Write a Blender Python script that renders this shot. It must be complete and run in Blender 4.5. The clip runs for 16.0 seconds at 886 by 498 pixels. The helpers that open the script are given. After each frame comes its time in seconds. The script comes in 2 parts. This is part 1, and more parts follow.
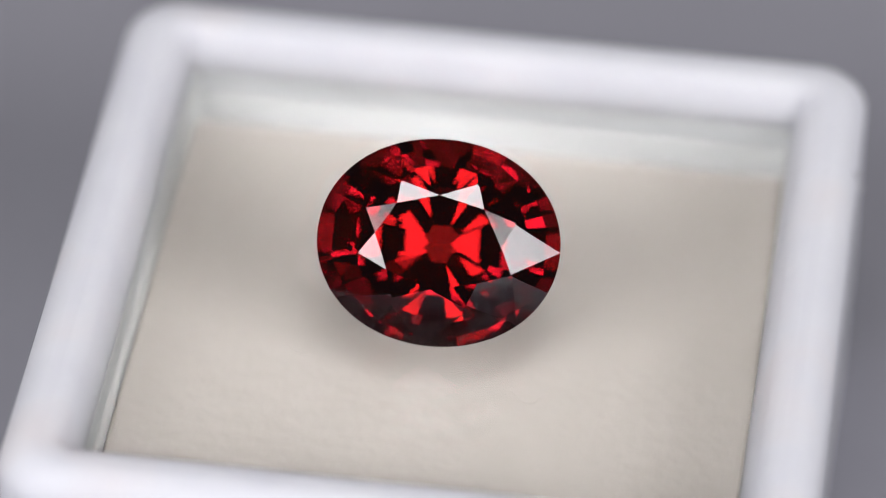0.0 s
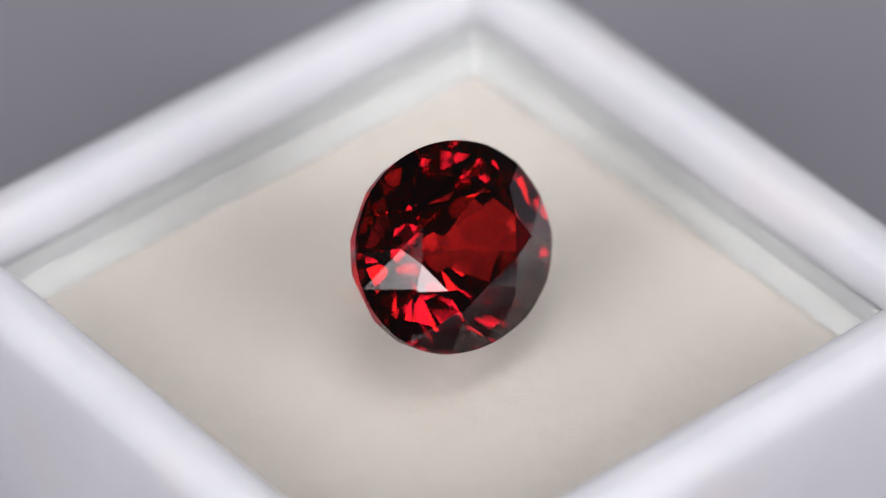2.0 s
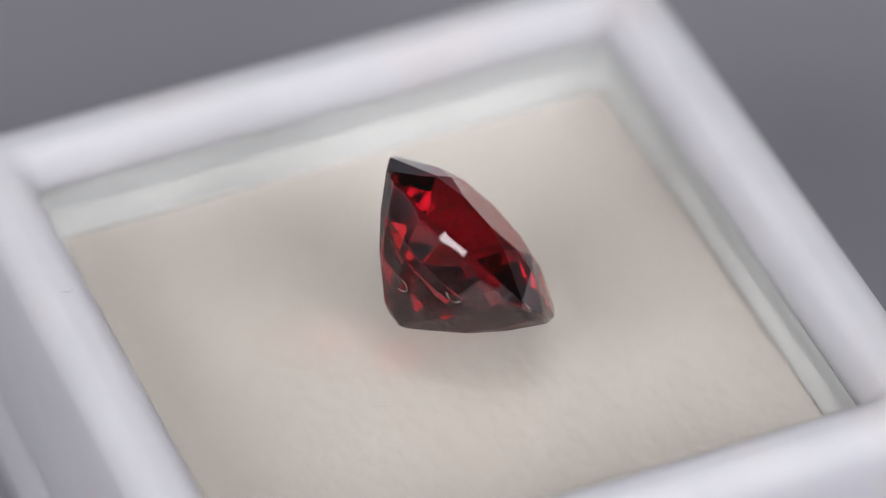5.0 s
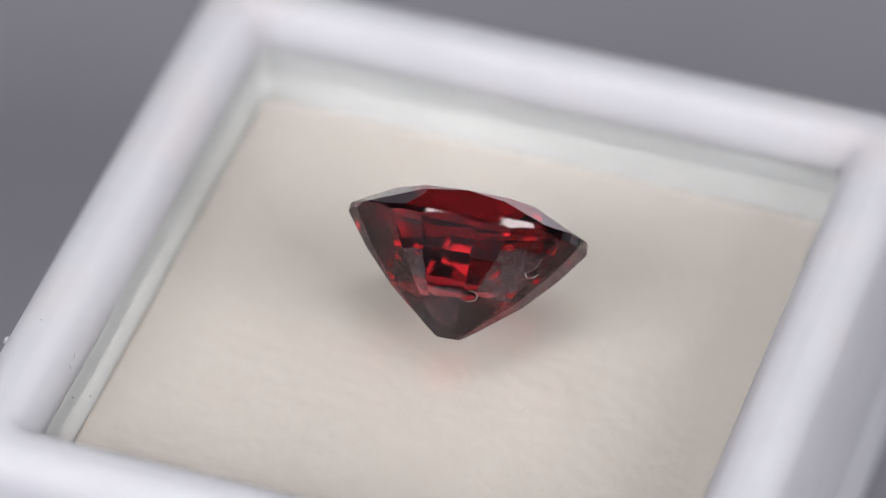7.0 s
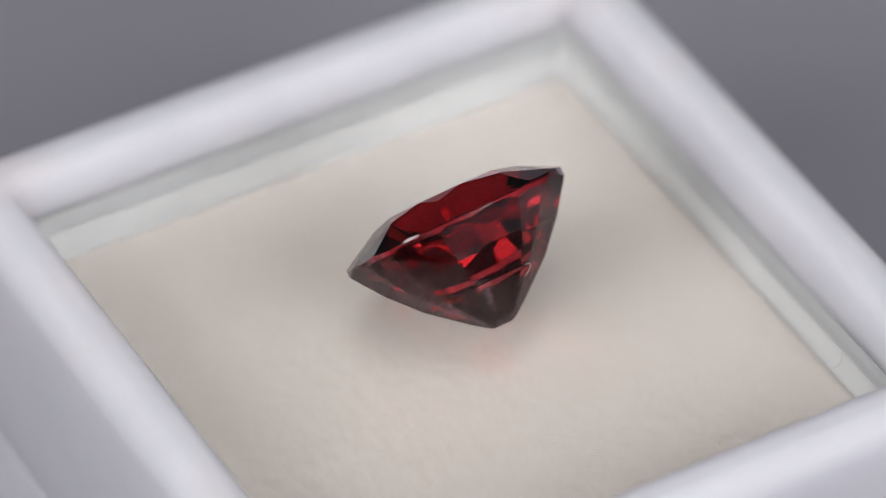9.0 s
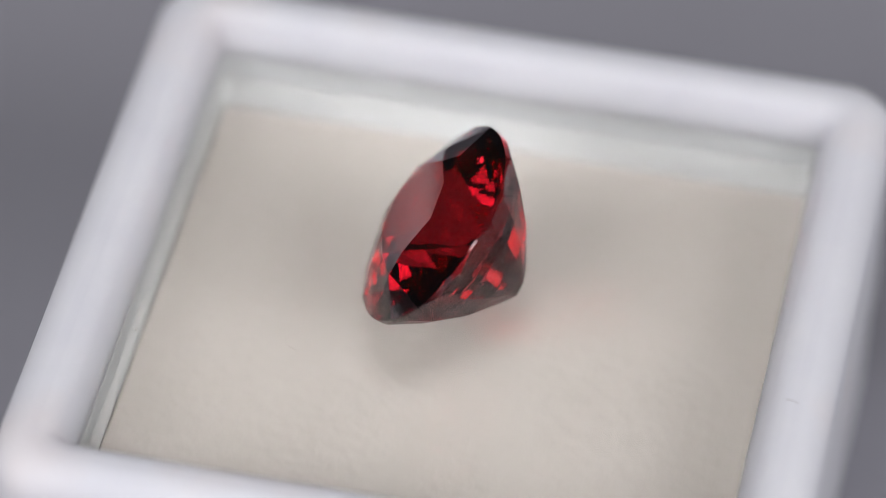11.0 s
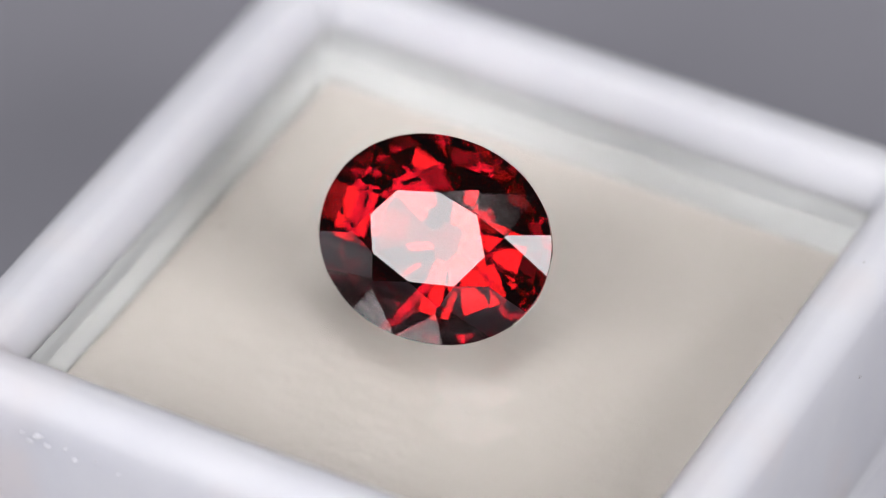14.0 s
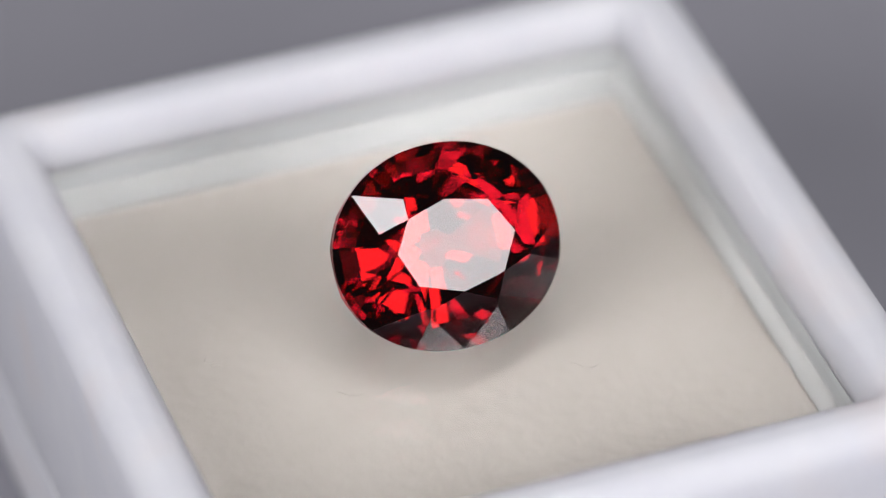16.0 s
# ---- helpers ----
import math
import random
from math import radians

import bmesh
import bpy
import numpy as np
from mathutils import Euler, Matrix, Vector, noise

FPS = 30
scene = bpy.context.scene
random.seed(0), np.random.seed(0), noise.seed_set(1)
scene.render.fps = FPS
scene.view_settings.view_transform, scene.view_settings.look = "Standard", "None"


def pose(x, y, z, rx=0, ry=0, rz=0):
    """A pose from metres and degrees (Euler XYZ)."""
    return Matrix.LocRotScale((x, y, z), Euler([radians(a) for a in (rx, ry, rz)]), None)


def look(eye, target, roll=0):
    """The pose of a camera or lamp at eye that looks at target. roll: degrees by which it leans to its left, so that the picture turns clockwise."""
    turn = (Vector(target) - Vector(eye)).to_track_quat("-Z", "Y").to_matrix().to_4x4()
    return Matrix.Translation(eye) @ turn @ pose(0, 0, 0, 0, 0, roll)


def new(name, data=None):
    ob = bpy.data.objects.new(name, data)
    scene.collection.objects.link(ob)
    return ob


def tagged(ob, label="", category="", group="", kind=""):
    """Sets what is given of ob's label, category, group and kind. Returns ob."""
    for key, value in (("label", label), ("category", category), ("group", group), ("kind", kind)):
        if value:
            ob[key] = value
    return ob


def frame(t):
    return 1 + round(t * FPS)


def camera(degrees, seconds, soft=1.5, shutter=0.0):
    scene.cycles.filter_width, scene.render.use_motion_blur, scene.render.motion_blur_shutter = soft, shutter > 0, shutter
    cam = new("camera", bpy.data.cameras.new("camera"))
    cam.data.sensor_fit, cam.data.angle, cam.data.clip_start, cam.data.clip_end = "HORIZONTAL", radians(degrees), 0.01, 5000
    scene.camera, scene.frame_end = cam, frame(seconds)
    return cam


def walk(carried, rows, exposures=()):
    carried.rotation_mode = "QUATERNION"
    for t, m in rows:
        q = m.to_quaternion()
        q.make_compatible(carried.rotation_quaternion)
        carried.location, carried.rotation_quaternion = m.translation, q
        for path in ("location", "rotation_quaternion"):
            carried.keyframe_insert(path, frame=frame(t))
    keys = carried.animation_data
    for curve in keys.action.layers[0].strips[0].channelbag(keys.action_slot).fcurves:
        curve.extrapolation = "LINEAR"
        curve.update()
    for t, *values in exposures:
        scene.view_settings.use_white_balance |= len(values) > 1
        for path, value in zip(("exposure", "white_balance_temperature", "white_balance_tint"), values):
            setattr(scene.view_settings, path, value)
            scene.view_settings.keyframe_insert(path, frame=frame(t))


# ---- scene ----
MM = 0.001
SECONDS = 16.0

# ---- camera: a macro lens on a stand, looking down at a slowly turning box ----
cam = camera(9.374, SECONDS, soft=0.85)
cam.data.dof.use_dof = True
cam.data.dof.focus_distance = 0.2051
cam.data.dof.aperture_fstop = 24.0
EYE = pose(0.0, -0.156179, 0.140674, 49.003, -0.740, 0.773)
walk(cam, [(0.0, EYE), (SECONDS, EYE)],
     [(0.0, 0.20), (0.5, 0.14), (1.0, 0.15), (2.0, 0.21), (3.5, 0.16), (4.0, 0.12), (4.5, -0.05), (7.0, 0.07), (7.5, 0.02), (8.5, -0.01), (9.0, -0.03),
      (11.5, 0.03), (12.0, 0.08), (13.0, 0.13), (14.0, 0.21), (14.5, 0.19), (15.0, 0.19), (15.5, 0.12), (SECONDS, 0.11)])

TURN_RATE = 24.293       # degrees a second, anticlockwise from above
TURN_START = -7.468
SWING_SIN, SWING_COS = -0.672, 0.326    # the turntable does not run quite evenly
LEAN_X, LEAN_Y = -1.518, 0.188          # the box does not sit quite level on it
SLIP_AT, SLIP_X, SLIP_TURN = 11.2, -0.19 * MM, -1.0      # and shifts a little once
BOX_X, BOX_Y = -0.126 * MM, 0.413 * MM
FLOOR_Z = -11.0 * MM

# ---- light: a dim studio with a softbox on each side of the camera and one above ----
world = bpy.data.worlds.new("studio")
scene.world = world
world.use_nodes = True
world.node_tree.nodes["Background"].inputs[0].default_value = (0.50, 0.50, 0.56, 1)
world.node_tree.nodes["Background"].inputs[1].default_value = 0.05
scene.cycles.blur_glossy, scene.cycles.glossy_bounces = 0.0, 12


def softbox(name, azimuth, elevation, distance, width, height, power, roll=0):
    lamp = bpy.data.lights.new(name, "AREA")
    lamp.shape, lamp.size, lamp.size_y, lamp.energy = "RECTANGLE", width, height, power
    lamp.color = (1.0, 0.985, 1.0)
    lamp.use_nodes = True      # the cloth glows evenly and falls off towards its seams
    nodes, links = lamp.node_tree.nodes, lamp.node_tree.links
    geometry, split, level = nodes.new("ShaderNodeNewGeometry"), nodes.new("ShaderNodeSeparateXYZ"), None
    links.new(geometry.outputs["Parametric"], split.inputs[0])
    for axis in range(2):
        far, near, ease = nodes.new("ShaderNodeMath"), nodes.new("ShaderNodeMath"), nodes.new("ShaderNodeMapRange")
        far.operation, far.inputs[0].default_value, near.operation = "SUBTRACT", 1.0, "MINIMUM"
        ease.interpolation_type, ease.inputs["From Max"].default_value = "SMOOTHSTEP", 0.10
        ease.inputs["To Max"].default_value = 1.0
        links.new(split.outputs[axis], far.inputs[1])
        links.new(split.outputs[axis], near.inputs[0])
        links.new(far.outputs[0], near.inputs[1])
        links.new(near.outputs[0], ease.inputs["Value"])
        if level:
            both = nodes.new("ShaderNodeMath")
            both.operation = "MULTIPLY"
            links.new(level, both.inputs[0])
            links.new(ease.outputs[0], both.inputs[1])
            level = both.outputs[0]
        else:
            level = ease.outputs[0]
    links.new(level, nodes["Emission"].inputs["Strength"])
    a, e = radians(azimuth), radians(elevation)
    eye = Vector((math.sin(a) * math.cos(e), -math.cos(a) * math.cos(e), math.sin(e))) * distance
    ob = new(name, lamp)
    ob.matrix_world = look(eye, (0, 0, 0.003), roll)
    return ob


softbox("softbox_left", -41.5, 35.5, 0.5, 0.275, 0.308, 1.88)
softbox("softbox_right", 44, 34, 0.5, 0.297, 0.2915, 1.90)
softbox("softbox_above", 3, 74.5, 0.5, 0.2145, 0.160, 0.92, 15)


# ---- materials ----
def material(name):
    m = bpy.data.materials.new(name)
    m.use_nodes = True
    return m, m.node_tree.nodes, m.node_tree.links, m.node_tree.nodes["Principled BSDF"]


def noise_ramp(nodes, links, scale, detail, low, high, lo=0.3, hi=0.7):
    coord = nodes.new("ShaderNodeTexCoord")
    tex = nodes.new("ShaderNodeTexNoise")
    tex.inputs["Scale"].default_value, tex.inputs["Detail"].default_value = scale, detail
    links.new(coord.outputs["Object"], tex.inputs["Vector"])
    ramp = nodes.new("ShaderNodeValToRGB")
    ramp.color_ramp.elements[0].position, ramp.color_ramp.elements[1].position = lo, hi
    ramp.color_ramp.elements[0].color, ramp.color_ramp.elements[1].color = (*low, 1), (*high, 1)
    links.new(tex.outputs["Fac"], ramp.inputs["Fac"])
    return tex, ramp


def bump(nodes, links, bsdf, source, strength, distance):
    b = nodes.new("ShaderNodeBump")
    b.inputs["Strength"].default_value, b.inputs["Distance"].default_value = strength, distance
    links.new(source, b.inputs["Height"])
    links.new(b.outputs["Normal"], bsdf.inputs["Normal"])


def mixed(nodes, links, a, b, fac, mode="MULTIPLY"):
    mx = nodes.new("ShaderNodeMix")
    mx.data_type, mx.blend_type = "RGBA", mode
    mx.inputs["Factor"].default_value = fac
    links.new(a, mx.inputs[6])
    links.new(b, mx.inputs[7])
    return mx.outputs[2]


def plastic_material():
    m, n, l, b = material("white_plastic")
    tex, ramp = noise_ramp(n, l, 260, 4, (0.59, 0.595, 0.65), (0.635, 0.64, 0.685))
    tex2, stain = noise_ramp(n, l, 130, 3, (1, 1, 1), (1.0, 0.945, 0.915), 0.55, 0.70)
    l.new(mixed(n, l, ramp.outputs["Color"], stain.outputs["Color"], 1.0), b.inputs["Base Color"])
    b.inputs["Roughness"].default_value = 0.7
    b.inputs["Specular IOR Level"].default_value = 0.35
    b.inputs["Subsurface Weight"].default_value = 1.0
    b.inputs["Subsurface Radius"].default_value = (1.0, 1.0, 1.0)
    b.inputs["Subsurface Scale"].default_value = 0.004
    b.inputs["IOR"].default_value = 1.49
    bump(n, l, b, tex.outputs["Fac"], 0.05, 0.0002)
    return m


def inner_wall_material():
    m, n, l, b = material("greyed_inner_wall")
    tex, ramp = noise_ramp(n, l, 300, 4, (0.49, 0.503, 0.503), (0.54, 0.553, 0.552))
    l.new(ramp.outputs["Color"], b.inputs["Base Color"])
    b.inputs["Roughness"].default_value = 0.5
    bump(n, l, b, tex.outputs["Fac"], 0.15, 0.0003)
    return m


def foam_material():
    m, n, l, b = material("cream_foam")
    tex, ramp = noise_ramp(n, l, 1500, 6, (0.440, 0.403, 0.371), (0.476, 0.438, 0.406))
    tex2, blot = noise_ramp(n, l, 160, 4, (0.972, 0.970, 0.967), (1, 1, 1), 0.35, 0.65)
    l.new(mixed(n, l, ramp.outputs["Color"], blot.outputs["Color"], 1.0), b.inputs["Base Color"])
    b.inputs["Roughness"].default_value = 0.95
    bump(n, l, b, tex.outputs["Fac"], 0.3, 0.0002)
    return m


def pane_material():
    m, n, l, b = material("clear_pane")
    b.inputs["Base Color"].default_value = (0.88, 0.885, 0.885, 1)
    b.inputs["Roughness"].default_value = 0.0
    b.inputs["IOR"].default_value = 1.58
    b.inputs["Transmission Weight"].default_value = 1.0
    return m


def gem_material(name, passing, mirrored, rough=0.0):
    """Cut red stone: refraction under a mirror-smooth polish, tints imitating light absorbed inside it."""
    m, n, l, b = material(name)
    n.remove(b)
    bend, gloss, mix, fresnel = (n.new("ShaderNodeBsdfRefraction"), n.new("ShaderNodeBsdfGlossy"), n.new("ShaderNodeMixShader"), n.new("ShaderNodeFresnel"))
    bend.inputs["Color"].default_value, gloss.inputs["Color"].default_value = (*passing, 1), (*mirrored, 1)
    bend.inputs["Roughness"].default_value = gloss.inputs["Roughness"].default_value = rough
    bend.inputs["IOR"].default_value = fresnel.inputs["IOR"].default_value = 1.80
    l.new(fresnel.outputs[0], mix.inputs[0])
    l.new(bend.outputs[0], mix.inputs[1])
    l.new(gloss.outputs[0], mix.inputs[2])
    l.new(mix.outputs[0], n["Material Output"].inputs["Surface"])
    return m


def paper_material():
    m, n, l, b = material("grey_paper")
    tex, ramp = noise_ramp(n, l, 60, 4, (0.228, 0.225, 0.258), (0.248, 0.245, 0.278))
    l.new(ramp.outputs["Color"], b.inputs["Base Color"])
    b.inputs["Roughness"].default_value = 0.8
    return m


def fluff_material():
    m, n, l, b = material("white_fluff")
    tex, ramp = noise_ramp(n, l, 2500, 3, (0.50, 0.50, 0.54), (0.58, 0.58, 0.61))
    l.new(ramp.outputs["Color"], b.inputs["Base Color"])
    b.inputs["Roughness"].default_value = 0.9
    return m


def fibre_material():
    m, n, l, b = material("dark_lint")
    b.inputs["Base Color"].default_value = (0.30, 0.27, 0.25, 1)
    b.inputs["Roughness"].default_value = 0.8
    return m


PLASTIC, INNER_WALL, FOAM, PANE = plastic_material(), inner_wall_material(), foam_material(), pane_material()
PAPER, LINT, FLUFF = paper_material(), fibre_material(), fluff_material()
# one stone: zone tints differ to imitate light lost inside, pavilion darkest, table lightest
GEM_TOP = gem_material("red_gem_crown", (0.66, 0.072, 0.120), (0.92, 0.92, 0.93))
GEM_TABLE_LIGHTENED = gem_material("red_gem_table_lightened", (0.90, 0.135, 0.095), (0.90, 0.88, 0.89))
GEM_UNDER_DIMMED = gem_material("red_gem_pavilion_dimmed", (0.45, 0.074, 0.086), (0.54, 0.49, 0.51))
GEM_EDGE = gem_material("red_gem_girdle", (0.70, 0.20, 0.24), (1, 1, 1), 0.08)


# ---- building helpers ----
def part(name, bm, mat, parent, label="", smooth=False):
    me = bpy.data.meshes.new(name)
    bm.normal_update()
    bm.to_mesh(me)
    bm.free()
    me.materials.append(mat)
    if smooth:
        me.polygons.foreach_set("use_smooth", [True] * len(me.polygons))
    ob = new(name, me)
    if parent:
        ob.parent = parent
    return tagged(ob, label)


def rounded_square(half, radius, steps=10):
    pts = []
    for k, (sx, sy) in enumerate(((1, 1), (-1, 1), (-1, -1), (1, -1))):
        cx, cy = sx * (half - radius), sy * (half - radius)
        for i in range(steps + 1):
            a = radians(90 * k + 90 * i / steps)
            pts.append((cx + radius * math.cos(a), cy + radius * math.sin(a)))
    return pts


def swept_square(profile, closed=False):
    """Rings of rounded squares: rows of half width, corner radius and height, in millimetres."""
    bm = bmesh.new()
    rings = []
    for half, radius, z in profile:
        rings.append([bm.verts.new((x * MM, y * MM, z * MM)) for x, y in rounded_square(half, radius)])
    if closed:
        rings.append(rings[0])
    for a, b in zip(rings, rings[1:]):
        for i in range(len(a)):
            j = (i + 1) % len(a)
            bm.faces.new((a[i], a[j], b[j], b[i]))
    return bm, rings


# ---- the surface under the box ----
bm = bmesh.new()
bmesh.ops.create_grid(bm, x_segments=8, y_segments=8, size=0.6)
ground = part("ground", bm, PAPER, None)
ground.location.z = FLOOR_Z
tagged(ground, "plain grey matte tabletop under the box", "tabletop", kind="structure")

# ---- the display box ----
WALL = 15.1
FOAM_TOP = -1.0           # below the thick pane, an air gap between
PANE_THICK = 1.9


def arc(cx, cz, r, a0, a1, steps):
    return [(cx + r * math.cos(radians(a0 + (a1 - a0) * i / steps)), cz + r * math.sin(radians(a0 + (a1 - a0) * i / steps)))
            for i in range(steps + 1)]


def display_box():
    box = new("gem_box")
    box.location = (0, 0, FLOOR_Z)
    lift = -FLOOR_Z / MM
    outline = [(WALL - 0.05, -5.9), (WALL, -5.75)]
    outline += arc(WALL - 1.2, 2.94, 1.2, 0, 86, 12)
    outline += arc(13.55, 3.26, 0.86, 80, 158, 10)
    outline += [(12.52, 3.1), (12.38, 2.87), (12.29, 2.72), (12.24, 2.60), (12.215, 2.50), (12.21, 2.42), (13.2, 2.2), (13.2, -5.9)]
    corner = lambda h: max(0.25, 2.1 - (WALL - h) * 0.62)
    bm, rings = swept_square([(h, corner(h), z + lift) for h, z in outline], closed=True)
    bmesh.ops.recalc_face_normals(bm, faces=bm.faces)
    rim = part("frame", bm, PLASTIC, box, "glossy white plastic frame with rounded rim", smooth=True)
    for x, z, size in ((-10.4, 13.3, 0.16), (-10.05, 13.0, 0.24), (-9.7, 13.4, 0.30), (-9.3, 13.1, 0.22), (-8.5, 13.3, 0.14), (-8.1, 12.9, 0.20),
                       (-7.2, 13.2, 0.15), (-6.2, 13.0, 0.12)):
        bm = bmesh.new()
        bmesh.ops.create_icosphere(bm, subdivisions=2, radius=size * 0.4 * MM)
        for v in bm.verts:
            v.co *= 0.65 + 0.7 * random.random()
            v.co.x *= 1.7
        part("burr", bm, FLUFF, rim, "rough white burr on the outer edge").location = (x * MM, -(WALL + 0.02) * MM, z * MM)
    # wall below the pane as an added piece, its grey imitating dimming by the glass
    inner_wall = [(12.20, 2.40), (12.17, 1.2), (12.12, -0.6), (12.11, -2.5), (12.9, -2.6), (12.9, 2.18)]
    bm, rings = swept_square([(h, 0.35 + (h - 12) * 0.6, z + lift) for h, z in inner_wall], closed=True)
    bmesh.ops.recalc_face_normals(bm, faces=bm.faces)
    part("inner_wall", bm, INNER_WALL, box, "inner wall below the pane, greyed to look dimmer under the glass", smooth=False)
    base = [(13.6, 1.0, -10.9), (14.7, 2.0, -10.95), (15.0, 2.1, -10.6), (15.05, 2.1, -6.35), (14.9, 2.1, -6.2), (14.6, 1.9, -6.15), (14.6, 1.9, -5.85)]
    bm, rings = swept_square([(h, r, z + lift) for h, r, z in base])
    bm.faces.new(list(reversed(rings[0])))
    bm.faces.new(rings[-1])
    bmesh.ops.recalc_face_normals(bm, faces=bm.faces)
    part("base", bm, PLASTIC, box, "white plastic base under the frame", smooth=False)
    foam = [(11.9, 0.3, -1.45), (12.10, 0.35, -1.3), (12.10, 0.36, -0.14), (12.05, 0.38, -0.07), (11.95, 0.42, -0.02), (11.75, 0.5, 0.0)]
    bm, rings = swept_square([(h, r, z + FOAM_TOP + lift) for h, r, z in foam])
    bm.faces.new(list(reversed(rings[0])))
    bm.faces.new(rings[-1])
    bmesh.ops.recalc_face_normals(bm, faces=bm.faces)
    part("foam_insert", bm, FOAM, box, "cream foam insert beneath the clear pane")
    bm, rings = swept_square([(12.5, 0.4, PANE_TOP - PANE_THICK + lift), (12.5, 0.4, PANE_TOP + lift)])
    bm.faces.new(list(reversed(rings[0])))
    bm.faces.new(rings[-1])
    bmesh.ops.recalc_face_normals(bm, faces=bm.faces)
    pane = part("pane", bm, PANE, box, "thick clear glass pane carrying the stone")
    pane.visible_shadow = False
    return tagged(box, "open square white plastic gem box with clear inner pane", "display box")


# ---- the stone ----
LONG, SHORT = 4.65, 3.96
TABLE_Z, UPPER_Z, LOWER_Z = 1.18, 0.02, -0.12
STAR_R = 0.67


def plane_through(p, q, r):
    n = (q - p).cross(r - p).normalized()
    return p, (n if n.z > 0 else -n)


def polar(r, degrees, z):
    return Vector((r * math.cos(radians(degrees)), r * math.sin(radians(degrees)), z))


def gem_planes():
    """The cut of the stone, on a unit circle: a brilliant crown over a stepped pavilion."""
    planes = [(Vector((0, 0, TABLE_Z)), Vector((0, 0, 1)), "table")]
    table_r = [0.52, 0.50, 0.455, 0.50] * 2
    upper_z = [UPPER_Z, UPPER_Z + 0.11, UPPER_Z, UPPER_Z + 0.11] * 2
    upper_z[0] += 0.13
    upper_z[2] += 0.15
    upper_z[7] += 0.12
    upper_z[5] -= 0.03
    slopes = [(TABLE_Z - z) / (1 - r) for z, r in zip(upper_z, table_r)]
    turn = [-5, 37, 86, 134, 180, 225, 272, 316]     # cut by hand, not quite even
    for k in range(8):
        j = (k + 1) % 8
        a, b = turn[k], turn[j] + (360 if j == 0 else 0)
        mid_a = (a + b) / 2
        planes.append((polar(1, a, upper_z[k]), polar(slopes[k], a, 1).normalized(), "crown"))
        star_z = sum(upper_z[i] + slopes[i] * (1 - STAR_R * math.cos(radians(mid_a - c))) for i, c in ((k, a), (j, b))) / 2
        star = polar(STAR_R, mid_a, star_z)
        mid = polar(1, mid_a, (upper_z[k] + upper_z[j]) / 2 + 0.02)
        planes.append((*plane_through(polar(table_r[k], a, TABLE_Z), polar(table_r[j], b, TABLE_Z), star), "crown"))
        planes.append((*plane_through(star, polar(1, a, upper_z[k]), mid), "crown"))
        planes.append((*plane_through(star, polar(1, b, upper_z[j]), mid), "crown"))
    # three steps down the pavilion, eight broad facets in each with a narrow one between, the meridians running through
    lean = (0.0, 1.4, -0.6, -1.6, 0.8, 1.2, 0.0, -1.0)
    for row, (radius, z, fall, corner) in enumerate(((0.985, -0.17, 6.3, 1.018), (0.795, -1.38, 5.0, 1.026), (0.536, -2.68, 3.8, 1.034))):
        for k in range(8):
            a = 45 * k + lean[k]
            planes.append((polar(radius, a, z), polar(fall + 0.08 * math.cos(2.1 * k + row), a, -1).normalized(), "pavilion"))
            a += 22.5
            planes.append((polar(radius * corner, a, z), polar(fall, a, -1).normalized(), "pavilion"))
    for k in range(8):      # a short keel along the long axis
        radius, z, fall = ((0.27, -3.86, 3.6), (0.22, -3.98, 2.4), (0.19, -4.02, 1.7), (0.22, -3.98, 2.4))[k % 4]
        planes.append((polar(radius, 45 * k, z), polar(fall, 45 * k, -1).normalized(), "pavilion"))
    return planes


def gemstone():
    bm = bmesh.new()
    tag = bm.faces.layers.int.new("zone")
    count, power = 96, 2.06
    rings = []
    for z in (-6.0, 3.0):
        ring = []
        for i in range(count):
            a = 2 * math.pi * i / count
            c, s = math.cos(a), math.sin(a)
            r = (abs(c) ** power + abs(s) ** power) ** (-1 / power)
            ring.append(bm.verts.new((r * c, r * s, z)))
        rings.append(ring)
    for i in range(count):
        j = (i + 1) % count
        bm.faces.new((rings[0][i], rings[0][j], rings[1][j], rings[1][i]))
    bm.faces.new(list(reversed(rings[0])))
    bm.faces.new(rings[1])
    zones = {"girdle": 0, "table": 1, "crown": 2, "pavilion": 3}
    for co, no, zone in gem_planes():
        cut = bmesh.ops.bisect_plane(bm, geom=bm.verts[:] + bm.edges[:] + bm.faces[:], dist=1e-5, plane_co=co, plane_no=no, clear_outer=True)
        edges = [e for e in cut["geom_cut"] if isinstance(e, bmesh.types.BMEdge)]
        edges = [e for e in edges if e.is_boundary]
        if len(edges) > 2:
            for f in bmesh.ops.holes_fill(bm, edges=edges)["faces"]:
                f[tag] = zones[zone]
    bmesh.ops.remove_doubles(bm, verts=bm.verts, dist=1e-4)
    for v in bm.verts:
        v.co = Vector((v.co.x * LONG * MM, v.co.y * SHORT * MM, v.co.z * MM))
    bmesh.ops.recalc_face_normals(bm, faces=bm.faces)
    stone = new("gemstone")
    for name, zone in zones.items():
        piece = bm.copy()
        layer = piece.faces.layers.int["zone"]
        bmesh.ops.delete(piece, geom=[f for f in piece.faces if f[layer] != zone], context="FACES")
        part(name, piece, {"pavilion": GEM_UNDER_DIMMED, "girdle": GEM_EDGE, "table": GEM_TABLE_LIGHTENED}.get(name, GEM_TOP), stone, "", smooth=(name == "girdle"))
    turn = GEM_POSE.to_3x3()
    low = min((turn @ v.co).z for v in bm.verts)
    bm.free()
    return tagged(stone, "faceted oval red gemstone lying tilted on its pavilion on the pane", "gemstone"), low


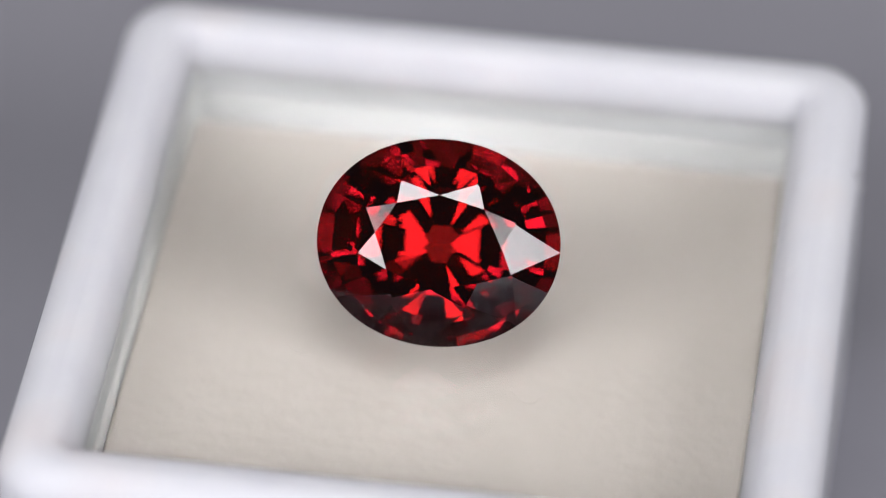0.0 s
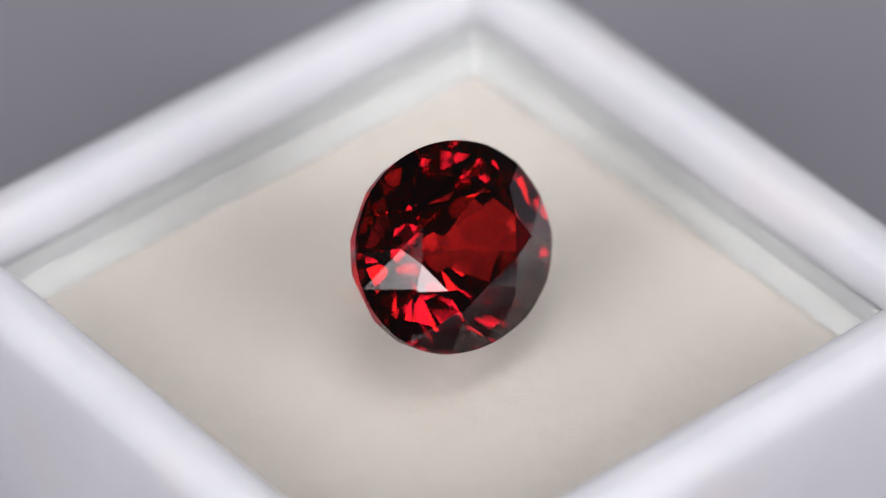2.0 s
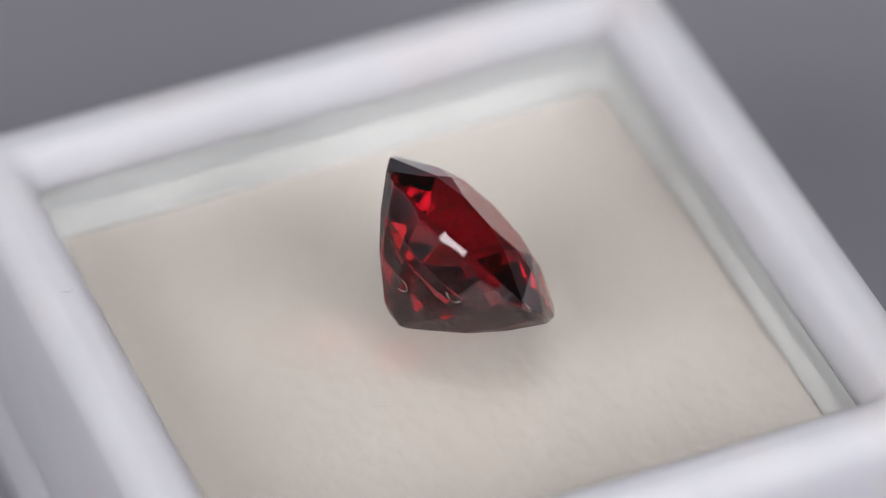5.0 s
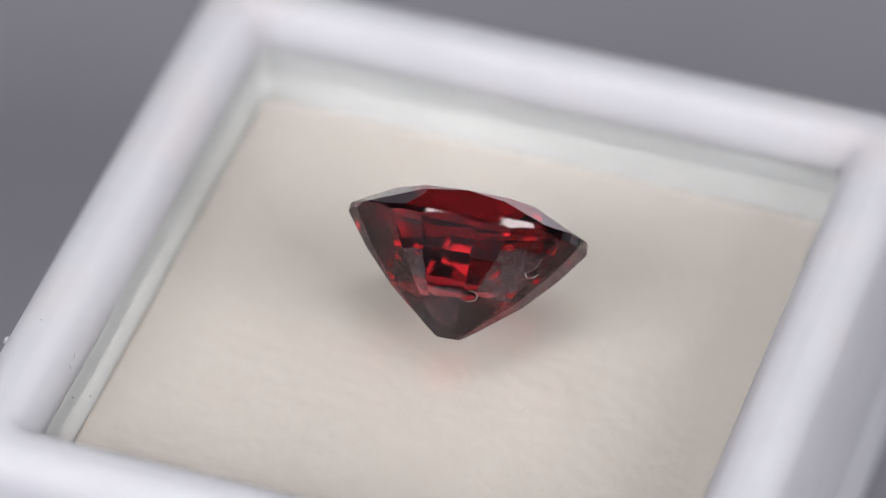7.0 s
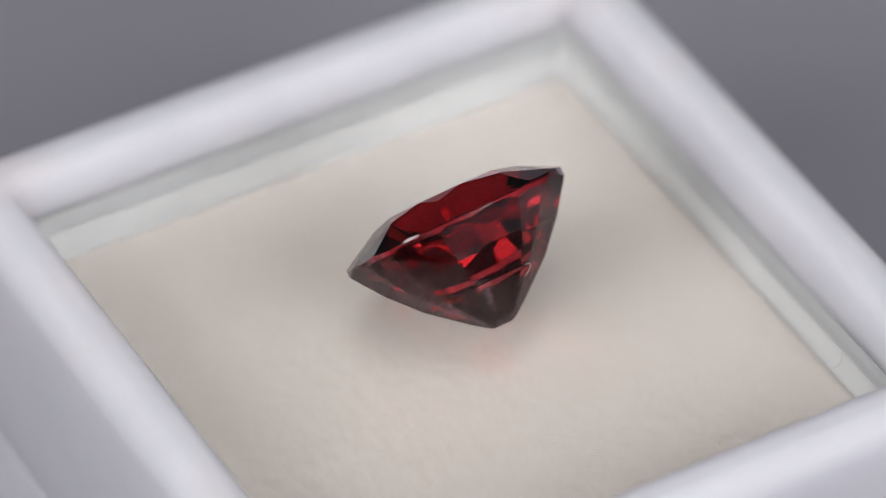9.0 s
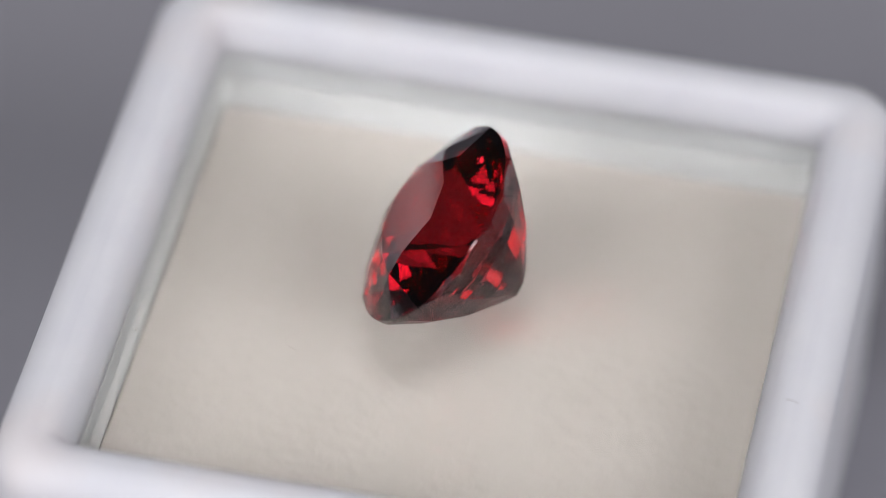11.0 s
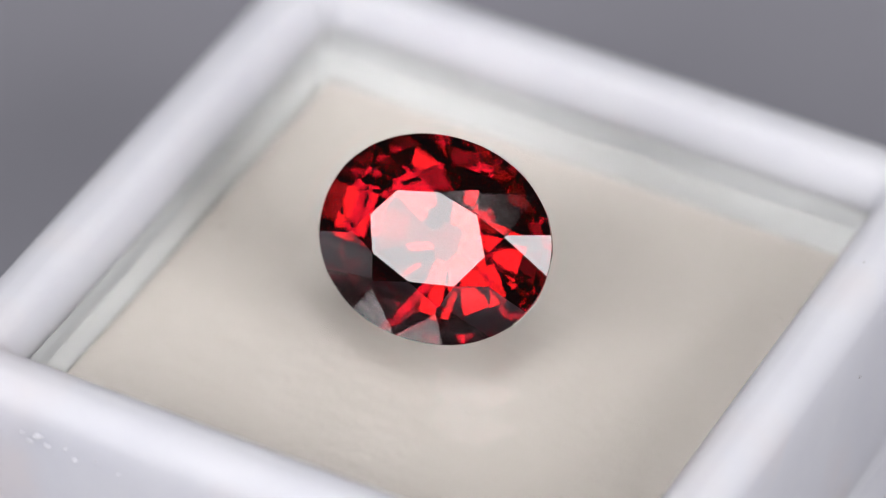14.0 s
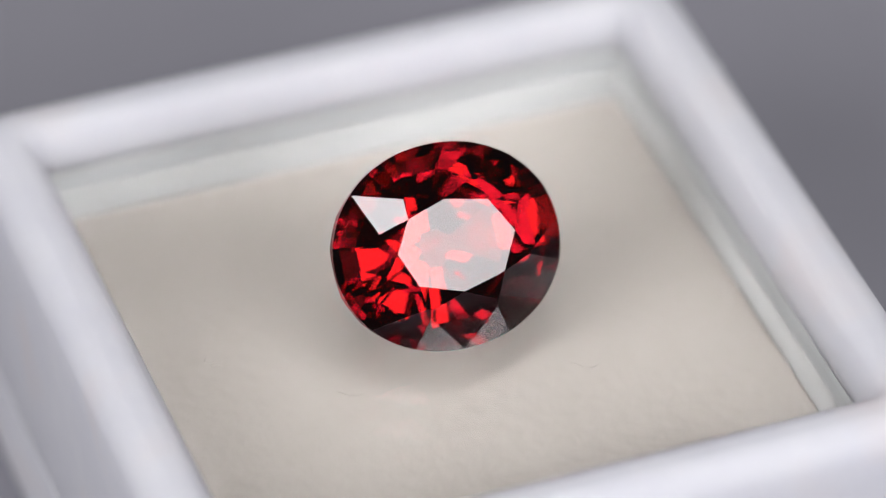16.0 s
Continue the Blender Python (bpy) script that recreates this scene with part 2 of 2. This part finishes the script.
GEM_N = Vector((0.06480, -0.76611, 0.63943)).normalized()
GEM_U = Vector((-0.99776, -0.06050, 0.02863))
GEM_V = GEM_N.cross(GEM_U).normalized()
GEM_U = GEM_V.cross(GEM_N)
GEM_POSE = Matrix((GEM_U, GEM_V, GEM_N)).transposed().to_4x4()
GEM_AT = Vector((-0.470, -0.725, 5.68)) * MM
stone, lowest = gemstone()
PANE_TOP = (GEM_AT.z + lowest) / MM - 0.01
GEM_POSE = Matrix.Translation(GEM_AT) @ GEM_POSE
box = display_box()


# ---- lint and dust on the pane ----
def lint_fibre(length, bend, wave, thick=0.010):
    """A bent hair lying in the plane of the pane, its middle at the origin."""
    bm = bmesh.new()
    steps, pts = 14, []
    x = y = 0.0
    for i in range(steps + 1):
        s = i / steps - 0.5
        a = bend * s + wave * math.sin(6.283 * s)
        pts.append(Vector((x, y, thick + 0.03 * abs(s))))
        x += length / steps * math.cos(a)
        y += length / steps * math.sin(a)
    mid = pts[steps // 2].copy()
    rings = []
    for i, q in enumerate(pts):
        d = (pts[min(i + 1, steps)] - pts[max(i - 1, 0)]).normalized()
        side = Vector((-d.y, d.x, 0))
        r = thick * (0.55 if i in (0, steps) else 1.0)
        rings.append([bm.verts.new((q - Vector((mid.x, mid.y, 0)) + side * r * math.cos(k * 2.094) + Vector((0, 0, r * math.sin(k * 2.094)))) * MM) for k in range(3)])
    for a, b in zip(rings, rings[1:]):
        for k in range(3):
            bm.faces.new((a[k], a[(k + 1) % 3], b[(k + 1) % 3], b[k]))
    bm.faces.new(rings[0])
    bm.faces.new(rings[-1])
    ob = part("lint_fibre", bm, LINT, None)
    return tagged(ob, "thin dark curled lint fibre lying on the clear pane", "fibre", "lint on the pane")


def dust_speck(size):
    bm = bmesh.new()
    bmesh.ops.create_icosphere(bm, subdivisions=1, radius=size * 0.36 * MM)
    for v in bm.verts:
        v.co *= 0.7 + 0.6 * random.random()
        v.co.z = max(v.co.z * 0.5, -0.2 * size * MM) + 0.2 * size * MM
    ob = part("dust_speck", bm, LINT, None)
    return tagged(ob, "tiny dark dust speck on the clear pane", "dust speck", "specks on the pane")


# x, y, heading, length, bend, wave
FIBRES = ((-9.7, -0.55, -29, 0.75, -2.6, 0), (-5.5, -4.0, -24, 1.3, 0.3, 0.3), (-5.8, 3.1, -90, 0.75, 0.5, 0), (-10.1, -0.3, -60, 0.8, 2.2, 0.5),
          (-5.4, 11.3, -17, 1.8, 0.6, 1.1), (-7.0, 10.9, -112, 0.8, 0.6, 0), (-9.4, 1.6, -160, 0.8, 3.2, 0), (-10.0, 5.9, -150, 0.9, -2.6, 0),
          (-4.6, 4.55, -102, 0.9, 0.7, 0))
FIBRES_FAR = ((-11.2, 10.2, -149, 1.6, 0.7, 0.3), (11.5, 5.3, -209, 0.7, 0.3, 0), (-4.7, 11.8, 100, 0.8, 0.3, 0), (-5.2, 11.6, 150, 0.7, 0.8, 0),
              (9.5, 11.1, 50, 1.0, 0.9, 0.3), (3.6, -5.6, 5, 2.2, 0.6, 0.9), (1.5, -9.6, 45, 1.2, 0.5, 0.8), (11.1, 5.8, 140, 0.4, 0.8, 0),
              (8.1, -1.5, 80, 0.35, 1.0, 0), (-1.5, -10.6, -20, 0.45, 1.8, 0))
SPECKS = ((-11.4, 3.1, 0.10), (-2.2, -5.0, 0.13), (10.8, 8.0, 0.16), (8.5, 8.7, 0.14), (5.1, 4.8, 0.10), (3.1, 9.4, 0.14), (9.7, 2.1, 0.12),
          (5.6, -5.1, 0.12), (7.2, -5.8, 0.12), (10.3, 0.8, 0.12), (4.5, -11.3, 0.16), (0.3, -11.0, 0.14), (-7.9, -7.8, 0.10), (-0.7, -11.1, 0.12),
          (-9.6, -4.4, 0.10), (-4.6, 9.1, 0.10), (-8.7, 8.4, 0.12))
lint = []
for x, y, heading, length, bend, wave in FIBRES + FIBRES_FAR:
    lint.append((lint_fibre(length, bend, wave), pose(x * MM, y * MM, PANE_TOP * MM, 0, 0, heading)))
for x, y, size in SPECKS:
    lint.append((dust_speck(size), pose(x * MM, y * MM, PANE_TOP * MM)))


def on_box(x, y, z, normal, heading=0):
    """A pose lying on the box at a place in millimetres from the middle of its underside."""
    turn = Vector(normal).to_track_quat("Z", "Y").to_matrix().to_4x4()
    return pose(BOX_X + x * MM, BOX_Y + y * MM, FLOOR_Z + z * MM) @ turn @ pose(0, 0, 0, 0, 0, heading)


for x, y, z, normal, heading, length in ((12.45, 7.81, 13.99, (-0.85, 0, 0.52), 20, 0.30), (12.41, 8.32, 13.93, (-0.85, 0, 0.52), 70, 0.25),
                                         (4.5, 13.56, 15.12, (0, 0, 1), 80, 0.55)):
    hair = tagged(lint_fibre(length, 0.8, 0.2), "short dark lint hair on the white rim", "fibre", "lint on the rim")
    lint.append((hair, on_box(x, y, z, normal, heading)))
for x, y, z, normal, size in ((15.1, 4.91, 11.73, (1, 0, 0), 0.16), (13.89, 7.43, 15.13, (-0.1, 0, 1), 0.10), (11.95, 9.27, 13.3, (0, 0, 1), 0.14),
                              (11.36, 8.97, 13.3, (0, 0, 1), 0.12), (-6.28, 12.1, 13.31, (0, 0, 1), 0.16)):
    speck = tagged(dust_speck(size), "tiny dark dust speck on the white plastic box", "dust speck", "specks on the box")
    lint.append((speck, on_box(x, y, z, normal)))


def white_fluff(size):
    """A torn tuft of white fluff."""
    bm = bmesh.new()
    bmesh.ops.create_icosphere(bm, subdivisions=2, radius=size * 0.5 * MM)
    for v in bm.verts:
        v.co *= 0.5 + 1.0 * random.random()
    return tagged(part("white_fluff", bm, FLUFF, None), "tiny white fluff caught on the outside of the box", "fluff", "fluff on the box")


for x, y, z, normal, size in ((15.12, 10.3, 12.2, (1, 0, 0), 0.34), (15.12, 9.6, 11.9, (1, 0, 0), 0.24), (14.98, 8.32, 14.5, (0.8, 0, 0.6), 0.26)):
    lint.append((white_fluff(size), on_box(x, y, z, normal)))


def on_pavilion(angle, r, z, fall, heading):
    """A pose lying on a pavilion facet of the stone."""
    a = radians(angle)
    at = Vector((r * math.cos(a) * LONG, r * math.sin(a) * SHORT, z)) * MM
    out = Vector((fall * math.cos(a) / LONG, fall * math.sin(a) / SHORT, -1)).normalized()
    turn = out.to_track_quat("Z", "Y").to_matrix().to_4x4()
    return GEM_POSE @ Matrix.Translation(at + out * 0.00001) @ turn @ pose(0, 0, 0, 0, 0, heading)


for angle, r, z, fall, heading, length, bend in ((330, 0.74, -1.73, 5.2, 20, 0.9, 2.4), (300, 0.52, -2.80, 4.2, 100, 1.1, 3.6)):
    hair = lint_fibre(length, bend, 0.2, 0.009)
    tagged(hair, "fine pale hair clinging to the underside of the stone", "fibre", "hairs on the stone")
    lint.append((hair, on_pavilion(angle, r, z, fall, heading)))


# ---- the turntable carries everything round ----
LEAN = Matrix.Rotation(radians(LEAN_X), 4, "X") @ Matrix.Rotation(radians(LEAN_Y), 4, "Y")


def on_table(m, t):
    """The pose at t seconds of what rides on the turntable at m."""
    a = radians(TURN_START + TURN_RATE * t)
    a += radians(SWING_SIN * math.sin(a) + SWING_COS * math.cos(a))
    slip = math.exp(-((t - SLIP_AT) / 0.9) ** 2)
    return Matrix.Translation((SLIP_X * slip, 0, 0)) @ Matrix.Rotation(a + radians(SLIP_TURN) * slip, 4, "Z") @ LEAN @ m


def motions():
    steps = [i * 0.5 for i in range(int(SECONDS * 2) + 1)]
    box_at = Matrix.Translation((BOX_X, BOX_Y, FLOOR_Z))
    for thing, m in ((box, box_at), (stone, GEM_POSE), *lint):
        walk(thing, [(t, on_table(m, t)) for t in steps])


motions()
